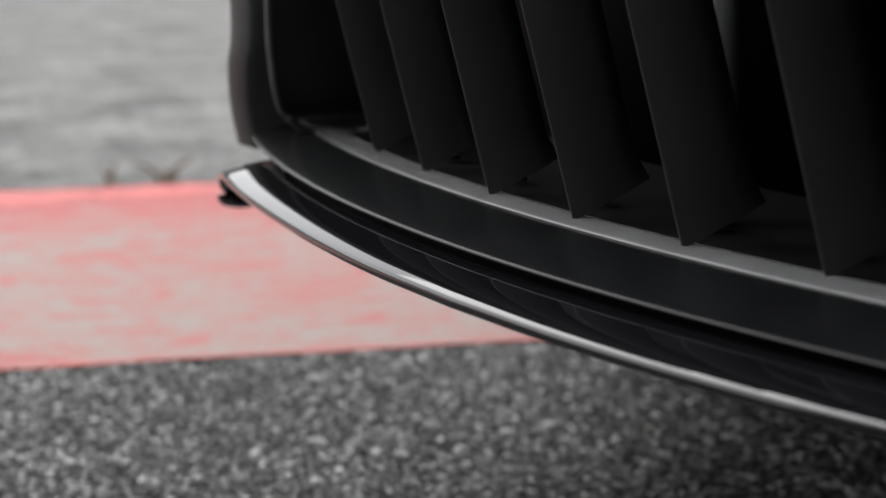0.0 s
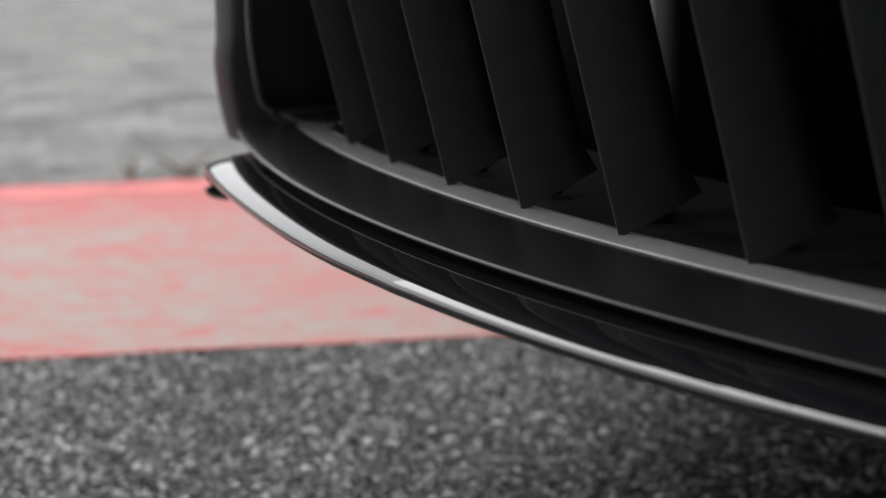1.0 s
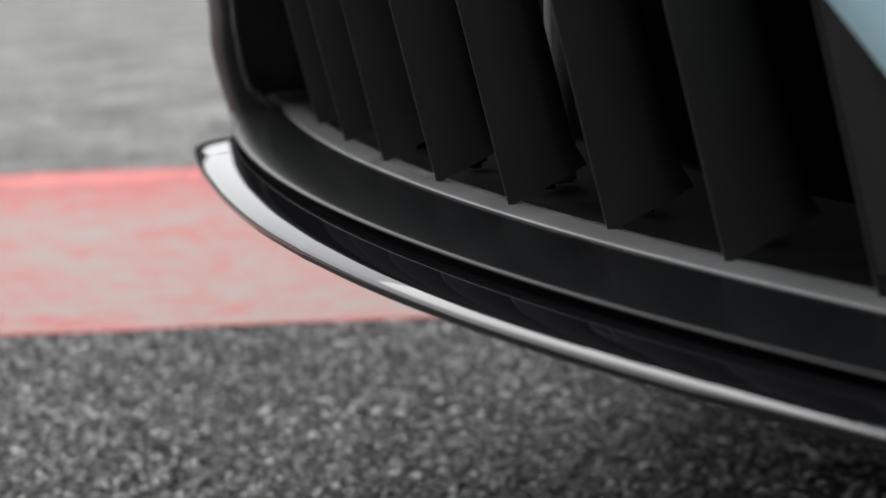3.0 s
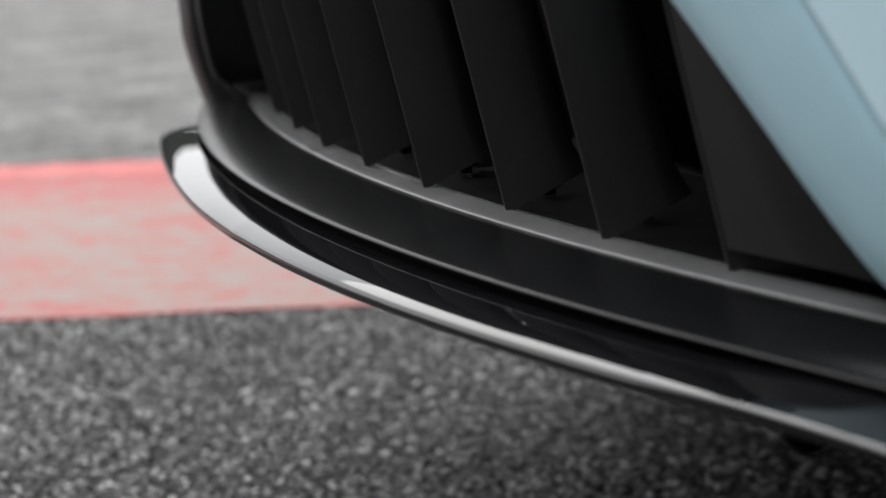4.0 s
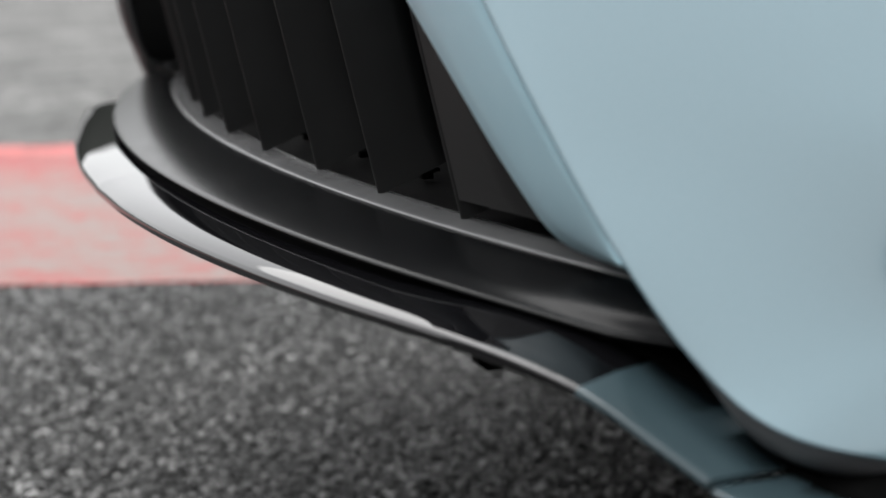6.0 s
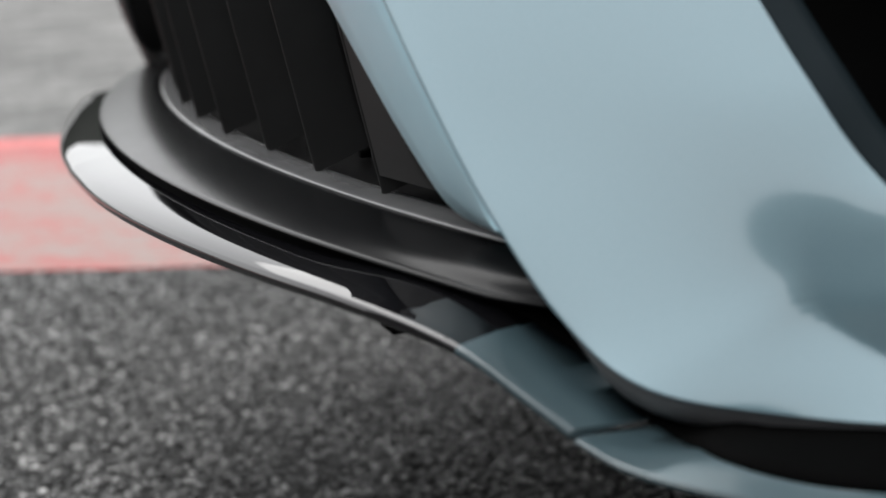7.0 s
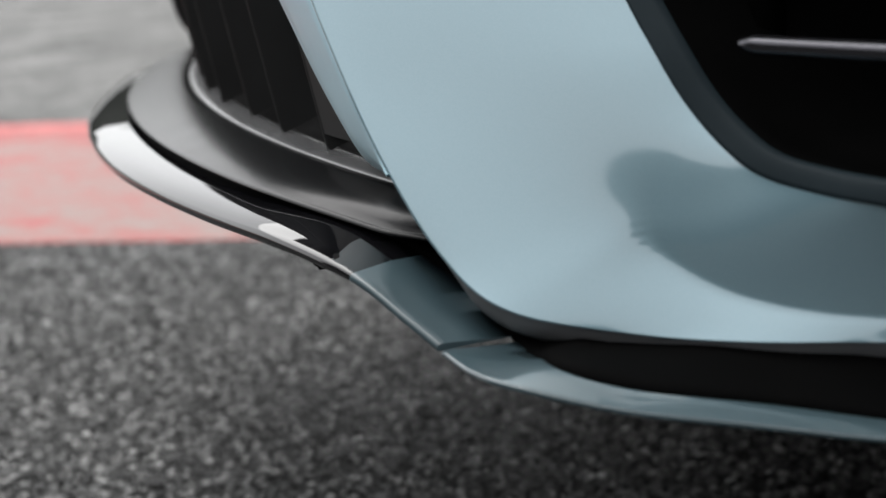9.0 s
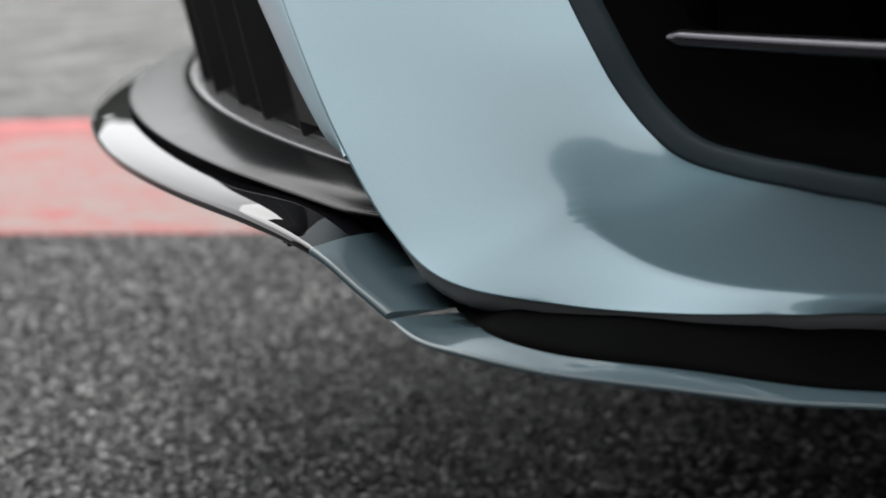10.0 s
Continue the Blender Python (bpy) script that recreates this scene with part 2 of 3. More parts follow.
slab("ground", -60, -60, 60, 60, 0.0, asphalt, "dark grey asphalt ground with pale worn aggregate", "ground", (4, 4))
slab("verge", -30, KERB, 30, 60, 0.004, concrete, "pale mottled concrete verge beyond the kerb", "verge", (4, 4))
kerb = slab("kerb", -3, 0.0, 3, KERB, 0.0025, red_kerb, "flat kerb strip in worn sun-bleached red paint", "kerb", (600, 3), 0.004)
slab("kerb_far", -30, 0.0, -3, KERB, 0.0025, red_kerb, "worn red kerb strip running on", "kerb", (4, 2))
slab("kerb_near", 3, 0.0, 30, KERB, 0.0025, red_kerb, "worn red kerb strip running on", "kerb", (4, 2))


def ragged(name, y, half, z, mat, label):
    """A narrow painted line with an uneven edge."""
    rows = []
    for i in range(500):
        x = -1.6 + 3.0 * i / 499
        a = half * (0.75 + 0.9 * noise.noise(Vector((x * 14, y, 1))) + 0.5 * noise.noise(Vector((x * 60, y, 2))))
        b = half * (0.75 + 0.9 * noise.noise(Vector((x * 14, y, 5))) + 0.5 * noise.noise(Vector((x * 60, y, 7))))
        rows.append([Vector((x, y - max(a, 0.0004), z)), Vector((x, y + max(b, 0.0004), z))])
    ob = part(name, sheet(rows), mat, None)
    return tagged(ob, label, "paint line", kind="structure")


ragged("kerb_edge_near", 0.004, 0.0038, 0.0030, red_edge, "thin strip of stronger red paint along the asphalt edge")
ragged("kerb_edge_far", KERB - 0.045, 0.052, 0.0030, red_edge, "strip of stronger red paint along the concrete edge")

# two unseen dark walls, added to cut low sky light and darken reflections
blocking_wall = grainy(material("dark_blocking_wall", (0.05, 0.05, 0.05), 0.8), (0.035, 0.036, 0.036), (0.065, 0.065, 0.064), 20, 0.3, 0.01, (0.7, 0.9))
tagged(part("backdrop", box(-6.0, -6.4, 0, 16, -6.0, 2.55), blocking_wall, None), "unseen dark wall added behind to block low light", "wall", kind="structure")
tagged(part("backdrop", box(-6.4, -6.4, 0, -6.0, -0.4, 4.2), blocking_wall, None), "unseen dark wall added before the car to block low light", "wall", kind="structure")

far_green = grainy(material("far_dark_green", (0.03, 0.04, 0.03), 0.9), (0.024, 0.027, 0.023), (0.048, 0.052, 0.045), 3, 0.0, 0.01, (0.8, 0.95))
far_grey = grainy(material("far_pale_wall", (0.35, 0.35, 0.35), 0.8), (0.48, 0.48, 0.48), (0.58, 0.58, 0.57), 3, 0.0, 0.01, (0.7, 0.9))
rows = []
for i in range(161):
    x = -80 + i
    top = 6.4 + 0.8 * noise.noise(Vector((x * 0.13, 3, 0))) + 0.35 * noise.noise(Vector((x * 0.7, 8, 0)))
    rows.append([Vector((x, 40.0, 0)), Vector((x, 40.0, top)), Vector((x, 44.0, top)), Vector((x, 44.0, 0))])
tagged(part("backdrop", sheet(rows, True), far_green, None), "dark line of distant trees beyond the verge", "backdrop", kind="structure")
tagged(part("backdrop", box(-80, 38.6, 0, 80, 38.9, 3.0), far_grey, None), "long pale barrier wall far beyond the verge", "backdrop", kind="structure")

# loose-faced aggregate: every stone is a small chipped dome
rng = np.random.default_rng(7)
step = 0.0044
gx, gy = np.meshgrid(np.arange(-0.24, 0.70, step), np.arange(-0.80, 0.003, step))
cx = (gx + rng.uniform(-0.5, 0.5, gx.shape) * step * 0.9).ravel()
cy = (gy + rng.uniform(-0.5, 0.5, gx.shape) * step * 0.9).ravel()
n = len(cx)
size = step * rng.uniform(0.45, 0.80, n) * np.where(rng.random(n) < 0.08, 1.4, 1.0)
tall = 0.0004 + 0.0011 * rng.random(n)
turn = rng.uniform(0, math.tau, n)
long = rng.uniform(0.65, 1.0, n)
SIDES = 6
verts = np.zeros((n, SIDES * 2, 3))
lean = rng.normal(0, 0.13, (n, 2))
for k in range(SIDES):
    a = k * math.tau / SIDES + rng.uniform(-0.35, 0.35, n)
    for ring, (r, h) in enumerate(((1.0, 0.0), (0.84, 1.0))):
        rr = size * r * rng.uniform(0.78, 1.15, n)
        u, v = np.cos(a) * rr, np.sin(a) * rr * long
        px, py = u * np.cos(turn) - v * np.sin(turn), u * np.sin(turn) + v * np.cos(turn)
        verts[:, ring * SIDES + k, 0] = cx + px
        verts[:, ring * SIDES + k, 1] = cy + py
        verts[:, ring * SIDES + k, 2] = (tall * h + (px * lean[:, 0] + py * lean[:, 1]) * h if ring else 0.0) + 0.0006 * ring
faces = []
for k in range(SIDES):
    j = (k + 1) % SIDES
    faces.append((k, j, SIDES + j, SIDES + k))
base = np.arange(n)[:, None] * SIDES * 2
quads = (base[:, :, None] + np.array(faces)[None]).reshape(-1, 4)
tops = base + np.arange(SIDES, SIDES * 2)[None]
me = bpy.data.meshes.new("aggregate")
me.from_pydata(verts.reshape(-1, 3).tolist(), [], quads.tolist() + tops.tolist())
me.materials.append(stone)
tagged(new("aggregate", me), "pale and dark stones standing proud of the asphalt", "aggregate", kind="stuff")


# dry stalks at the kerb's far edge
def tuft(x, y, stalks):
    root = new("dry_weed")
    root.matrix_world = pose(x, y, 0.004)
    tagged(root, "small dry brown weed growing at the kerb edge", "weed", "weeds at the kerb")
    for dx, h, bend in stalks:
        pts = curve_through([(dx * 0.2, 0, 0), (dx * 0.5, 0.004, h * 0.5), (dx + bend, 0.0, h)], 7)
        part("stalk", tube(pts, [0.004, 0.0038, 0.0034, 0.003, 0.0026, 0.002, 0.001], 6), dry_grass, root)


tuft(-0.004, KERB + 0.02, ((0.03, 0.034, 0.012), (-0.028, 0.028, -0.012), (0.002, 0.016, 0.006)))
tuft(-0.075, KERB + 0.015, ((0.006, 0.03, 0.004), (-0.006, 0.02, -0.006)))

# ---- the car's front end ----
car = new("car")
car.matrix_world = pose(0.2198, -0.7250, 0, 0, 0, -67.705)
tagged(car, "light blue sports car front with black slatted grille and gloss splitter", "car")


def smooth(t):
    t = min(1.0, max(0.0, t))
    return t * t * (3 - 2 * t)


# splitter: outer edge from the centre to the near flank
LIP = [(0.0, -0.064, 0.2152), (0.06, -0.062, 0.2152), (0.12, -0.056, 0.2152), (0.18, -0.0455, 0.2152), (0.24, -0.031, 0.2152), (0.29, -0.016, 0.2152), (0.325, -0.002, 0.2125), (0.343, 0.007, 0.209), (0.3584, 0.0165, 0.2007), (0.3696, 0.0244, 0.1936)]
LIP_SIDE = [(0.3707, 0.0255, 0.1922), (0.3934, 0.0298, 0.1910), (0.4121, 0.0401, 0.1903), (0.4274, 0.064, 0.1858), (0.4398, 0.0974, 0.1812), (0.4542, 0.128, 0.1779), (0.4656, 0.1519, 0.1774), (0.4905, 0.192, 0.1775), (0.6299, 0.3877, 0.1775), (0.84, 0.715, 0.1775)]
LIP_FAR = [(0.0, -0.064, 0.2152), (-0.06, -0.062, 0.2152), (-0.12, -0.056, 0.2152), (-0.18, -0.047, 0.2152), (-0.24, -0.036, 0.2152), (-0.29, -0.024, 0.2152), (-0.325, -0.013, 0.212), (-0.352, -0.003, 0.206), (-0.372, 0.006, 0.197), (-0.386, 0.018, 0.191), (-0.396, 0.04, 0.187), (-0.42, 0.09, 0.18), (-0.44, 0.2, 0.175)]


INNER = [(0.0, -0.038, 0), (0.06, -0.0363, 0), (0.12, -0.0311, 0), (0.18, -0.0224, 0), (0.235, -0.0105, 0), (0.283, 0.0065, 0), (0.318, 0.020, 0), (0.338, 0.034, 0), (0.353, 0.050, 0), (0.365, 0.060, 0)]
INNER_SIDE = [(0.3665, 0.064, 0.1955), (0.378, 0.070, 0.1935), (0.386, 0.083, 0.1905), (0.392, 0.105, 0.1855), (0.400, 0.135, 0.1815), (0.412, 0.165, 0.1775), (0.422, 0.190, 0.1755), (0.446, 0.230, 0.1745), (0.58, 0.44, 0.1745), (0.77, 0.75, 0.1745)]
INNER_FAR = [(-p[0], p[1], p[2]) for p in INNER[:6]] + [(-0.318, 0.046, 0.2245), (-0.342, 0.054, 0.2215), (-0.356, 0.062, 0.213), (-0.366, 0.07, 0.207), (-0.376, 0.085, 0.202), (-0.39, 0.12, 0.195), (-0.40, 0.22, 0.19)]


def lip_rows(edge, inner, n, height, slope, rim, strip, fall, cut, crown):
    """Cross-sections of the blade: a crowned face over an upright edge, or a flat one that rises inwards over a strip and then falls, with a rounded rim."""
    rows = []
    up = Vector((0, 0, 1))
    for i, (p, q) in enumerate(zip(keyed(edge, n), keyed(inner, n))):
        k = i / n
        inward = Vector((q.x - p.x, q.y - p.y, 0))
        reach = min(inward.length, cut(k))
        inward.normalize()
        h, g, w = height(k), slope(k), rim(k)
        v = min(strip(k), reach * 0.97)
        crease = h + g * (v - w)
        face = [p + inward * a + up * (crease + fall(k) * (a - v)) for a in (reach, v + 0.5 * (reach - v), v + 0.0008)]
        face += [p + inward * a + up * (h + g * (a - w)) for a in (v, w + 0.6 * (v - w), w + 0.3 * (v - w), w + 0.1 * (v - w), w)]
        edge_round = [p + inward * (a * w) + up * (b * h) for a, b in ((0.62, 0.965), (0.34, 0.88), (0.14, 0.74), (0.03, 0.55), (0.0, 0.36), (0.04, 0.16), (0.16, 0.04), (0.4, 0.0))]
        b = crown(k)
        if b > 0:
            top = lambda u: 0.0034 + 0.0024 * u + 0.0030 * (1 - (1 - u) ** 5)
            bowed = [p + inward * (u * reach) + up * top(u) for u in (1, 0.75, 0.56, 0.42, 0.31, 0.22, 0.145, 0.09, 0.05, 0.024)]
            bowed += [p + inward * a + up * z for a, z in ((0.0003, 0.0033), (0.0001, 0.0030), (0.0, 0.0024), (0.0, 0.0012), (0.0003, 0.0003), (0.001, 0.0))]
            line = [x.lerp(y, b) for x, y in zip(face + edge_round, bowed)]
            face, edge_round = line[:8], line[8:]
        r = face + edge_round + [p + inward * (0.9 * reach) + up * 0.001, p + inward * reach + up * 0.001]
        rows.append(r)
    return rows


centre = lip_rows(LIP_FAR, INNER_FAR, 12, lambda k: 0.0060 - 0.0020 * smooth((k - 5.2) / 2.2), lambda k: 0.25 - 0.29 * smooth((k - 5) / 3), lambda k: 0.0100 - 0.004 * smooth((k - 6) / 3), lambda k: 0.1, lambda k: 0.0, lambda k: 1.0, lambda k: 1.0 - 0.7 * smooth((k - 6) / 3))[::-1]
centre += lip_rows(LIP, INNER, 16, lambda k: 0.0060 - 0.0038 * smooth((k - 4.6) / 3), lambda k: 0.25 - 0.16 * smooth((k - 5) / 3), lambda k: 0.0100 - 0.0086 * smooth((k - 4.5) / 3), lambda k: 0.030 - 0.027 * smooth((k - 5.5) / 2.2), lambda k: 0.25 - 0.30 * smooth((k - 5) / 2.5), lambda k: 0.040 - 0.015 * smooth((k - 6.5) / 2.5), lambda k: 1 - smooth((k - 4.5) / 2.5))[1:]
side = lip_rows(LIP_SIDE, INNER_SIDE, 12, lambda k: 0.0018, lambda k: 0.10 - 0.03 * smooth(k / 2) + 0.09 * smooth((k - 2.5) / 2), lambda k: 0.0014, lambda k: 0.003 + 0.030 * smooth(k / 2.5), lambda k: -0.06, lambda k: 0.025 - 0.008 * smooth(k / 2.5) - 0.003 * smooth((k - 1) / 2) - 0.0055 * smooth((k - 3) / 3.5), lambda k: 0.0)
splitter_centre = part("splitter_centre", sheet(centre[:-37], True), gloss_black, car, "glossy black front splitter blade")
# corner and end piece carry the panel's reflection as a blue base colour
part("splitter_corner", sheet(centre[-38:], True), gloss_blue_sheen, car, "glossy black splitter corner, the panel's blue reflection put into its colour")
splitter_side = part("splitter_side", sheet(side, True), gloss_blue_sheen, car, "glossy black splitter end piece, the panel's blue reflection put into its colour")
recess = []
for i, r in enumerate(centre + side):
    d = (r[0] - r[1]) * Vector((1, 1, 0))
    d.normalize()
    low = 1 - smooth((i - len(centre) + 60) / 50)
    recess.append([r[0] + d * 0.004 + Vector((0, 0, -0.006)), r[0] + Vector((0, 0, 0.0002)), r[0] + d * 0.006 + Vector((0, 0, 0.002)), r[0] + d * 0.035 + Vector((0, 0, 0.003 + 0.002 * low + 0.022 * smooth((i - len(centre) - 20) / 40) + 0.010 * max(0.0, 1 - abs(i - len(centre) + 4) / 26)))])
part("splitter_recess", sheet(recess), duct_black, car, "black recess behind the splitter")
part("end_plate", tube(curve_through([(-0.374, 0.006, 0.1935), (-0.387, 0.017, 0.1885), (-0.396, 0.033, 0.1855), (-0.402, 0.052, 0.188)], 14), [0.001, 0.0026, 0.0036, 0.0041, 0.0043, 0.0045, 0.0045, 0.0045, 0.0043, 0.004, 0.0036, 0.003, 0.002, 0.001], 10, 0.9), gloss_black, splitter_centre, "glossy black rounded end under the splitter tip")
part("fixing_clip", box(0.268, 0.003, 0.2015, 0.279, 0.011, 0.2165, 0.0015), duct_black, splitter_centre, "small black clip under the splitter")


# bar between grille and splitter
def bar_y(x):
    return -0.007 + 0.42 * x * x


def bar_low(x):
    return -0.042 + 0.48 * x * x + 0.010 * smooth((x - 0.24) / 0.11) + 0.008 * smooth((x - 0.325) / 0.025)


bar_rows, ledge_rows, floor_rows = [], [], []
for i in range(121):
    x = -0.352 + 0.697 * i / 120
    t, l = bar_y(x), bar_low(x)
    deep = 0.05 - 0.047 * smooth((x - 0.29) / 0.05)
    drop = 0.0050 * smooth((x - 0.24) / 0.12)
    bar_rows.append([Vector((x, y, z)) for y, z in (
        (t + deep, 0.2312), (t + 0.004, 0.2314), (t + 0.0010, 0.2322), (t - 0.0004, 0.2333),
        (t + (l - t) * 0.12, 0.2331 - drop * 0.1), (t + (l - t) * 0.35, 0.2323 - drop * 0.35), (t + (l - t) * 0.6, 0.2310 - drop * 0.6), (t + (l - t) * 0.82, 0.2294 - drop * 0.85), (l + 0.0026, 0.2284 - drop), (l + 0.0014, 0.22805 - drop), (l + 0.0007, 0.22775 - drop), (l + 0.0003, 0.2274 - drop), (l, 0.2270 - drop), (l + 0.0002, 0.2267 - drop), (l + 0.0015, 0.2265 - drop), (l + 0.006, 0.2262 - drop), (l + 0.012, 0.2258 - drop), (t + deep, 0.224 - drop))])
    if -0.31 < x < 0.34:
        ledge_rows.append([Vector((x, y, z)) for y, z in (
            (t + 0.013, 0.2322), (t + 0.0008, 0.2322), (t + 0.0002, 0.2328), (t + 0.0002, 0.2333), (t + 0.0007, 0.2337), (t + 0.0025, 0.2341), (t + 0.0055, 0.2346), (t + 0.0105, 0.2350), (t + 0.0126, 0.2350), (t + 0.013, 0.2346))])
        floor_rows.append([Vector((x, t + a, 0.2345)) for a in (0.0128, 0.03, 0.06, 0.10)])
bar = part("lower_bar", sheet(bar_rows, True), satin_black, car, "satin black bar under the grille")
part("grille_ledge", sheet(ledge_rows, True), ledge_black, car, "dark satin metal strip at the foot of the grille")

# grille slats
grille = part("grille", box(-0.36, 0.135, 0.225, 0.20, 0.145, 0.56), duct_black, car, "black slatted grille")
part("grille_back", box(0.20, 0.135, 0.225, 0.36, 0.145, 0.38), duct_black, grille)
SLATS = [(-0.214, 0.020), (-0.150, 0.010), (-0.083, 0.002), (-0.021, -0.001), (0.040, 0.0), (0.100, 0.006), (0.160, 0.011), (0.218, 0.020)]
for x, y in SLATS:
    rows = []
    for k in range(15):
        z = 0.2340 + 0.312 * k / 14
        f = (z - 0.235) / 0.055
        yy = y - 0.0100 * f
        xx = x - 0.0074 * f
        rows.append([Vector((xx + a, yy + b, z + (b * 0.5 if k == 0 else 0.0))) for a, b in (
            (-0.0010, 0.0006), (-0.0007, 0.0002), (0.0, 0.0), (0.0006, 0.0003), (0.0011, 0.0010), (0.0044, 0.010), (0.0075, 0.019), (0.0090, 0.027), (0.0070, 0.027), (0.0046, 0.019), (0.0012, 0.009))])
    part("grille_slat", sheet(rows, True), slat_black, grille)
    if x > -0.2:
        bm = box(x - 0.0195, y + 0.019, 0.2360, x - 0.0095, y + 0.028, 0.2425, 0.0026)
        part("grille_tab", bm, tab_grey, grille)

part("grille_floor", sheet(floor_rows), floor_black, grille)
part("grille_roof", box(-0.36, -0.02, 0.545, 0.06, 0.136, 0.56), duct_black, car)
part("grille_roof", box(0.06, 0.0, 0.548, 0.17, 0.136, 0.563), duct_black, car)
part("sensor_post", box(0.014, 0.029, 0.2362, 0.022, 0.038, 0.545, 0.001), grey_metal, grille, "grey metal post behind the grille")

# blue front panel with its flange round the grille
EDGE = [(0.030, -0.068, 0.56), (0.135, -0.033, 0.42), (0.2115, -0.0085, 0.33), (0.2385, 0.0003, 0.30), (0.2575, 0.0065, 0.279), (0.268, 0.0105, 0.2665), (0.278, 0.0147, 0.255), (0.2875, 0.0185, 0.2455), (0.2955, 0.0210, 0.2412), (0.309, 0.0232, 0.2398), (0.322, 0.0228, 0.2405), (0.335, 0.0200, 0.2425)]
LEFT = [(0.090, -0.055, 0.56), (0.195, -0.022, 0.42), (0.2655, -0.0015, 0.33), (0.304, 0.0088, 0.2815), (0.331, 0.0180, 0.248), (0.3545, 0.0300, 0.2205), (0.3755, 0.0447, 0.2058), (0.394, 0.0774, 0.1993), (0.4125, 0.108, 0.1979), (0.430, 0.1405, 0.1988), (0.455, 0.19, 0.200), (0.60, 0.40, 0.200), (0.80, 0.72, 0.200)]
RIGHT = [(0.115, 0.020, 0.56), (0.235, 0.058, 0.42), (0.325, 0.0855, 0.33), (0.364, 0.0965, 0.286), (0.381, 0.1042, 0.264), (0.394, 0.1112, 0.252), (0.404, 0.119, 0.2455), (0.4185, 0.1303, 0.2421), (0.4355, 0.1364, 0.2407), (0.4525, 0.150, 0.2381), (0.479, 0.1825, 0.2363), (0.617, 0.384, 0.235), (0.82, 0.70, 0.235)]


SEAM = [p for p in keyed(LEFT, 14) if p.z > 0.2425]
rows = []
for a, b in zip(curve_through(EDGE, 90), curve_through(SEAM, 90)):
    mid = (a + b) / 2 + Vector((0.0005, -0.0012, 0))
    rows.append([a + Vector((-0.012, 0.05, 0)), a + Vector((-0.003, 0.012, 0)), a + Vector((-0.0008, 0.0025, 0)), a + Vector((-0.0002, 0.0006, 0)), a + Vector((0.0006, -0.0001, 0)), a.lerp(mid, 0.5) + Vector((0.0002, -0.0004, 0)), mid, mid.lerp(b, 0.6), b + Vector((-0.0012, 0.0004, 0)), b + Vector((-0.0005, 0.0012, 0)), b + Vector((0, 0.006, 0))])
flange = part("grille_flange", sheet(rows), flange_paint, car)
# black cheek between the last slat and the flange
rows = []
for i, a in enumerate(curve_through(EDGE[:9], 40)):
    f = (a.z - 0.235) / 0.055
    s = Vector((0.2195 - 0.0074 * f, 0.0205 - 0.0100 * f, a.z))
    e = a + Vector((-0.0015, 0.006, 0))
    rows.append([s + Vector((-0.002, 0.06, 0)), s, s.lerp(e, 0.5) + Vector((0, 0.004, 0)), e + Vector((0.003, 0.004, 0))])
part("grille_cheek", sheet(rows), tab_grey, grille, "black cheek panel beside the grille slats")


CREASE = ((0, 1.3), (2.6, 1.14), (3.5, 1.03), (4, 0.95), (4.5, 0.90), (5, 0.78), (5.5, 0.64), (6, 0.52), (6.5, 0.42), (7, 0.335), (7.5, 0.265), (8, 0.21), (8.5, 0.18), (9, 0.175), (12, 0.175))
OUT = Vector((0.78, -0.626, 0))


def facing(key, t):
    """The way the panel faces: turned up beside the grille and along its foot, tipped down in the scoop round the intake."""
    c = float(np.interp(key, [k for k, _ in CREASE], [v for _, v in CREASE]))
    up = 0.49 - 0.17 * t + 0.08 * smooth((key - 4.9) / 1.6)
    turn = -41 + 14 * t * (1 - smooth((key - 4.5) / 1.5)) + 15 * smooth((key - 4.5) / 3)
    into = smooth((t - c) / 0.08 + 0.5) * smooth((key - 4.2) / 1.6)
    up += (0.03 - 0.30 * max(0.0, t - c) / (1.02 - min(c, 1.0)) - up) * into
    turn = radians(turn + (-46 + 5 * smooth((key - 6.0) / 2.2) - turn) * into)
    flat = math.sqrt(1 - up * up)
    return Vector((math.cos(turn) * flat, math.sin(turn) * flat, up))


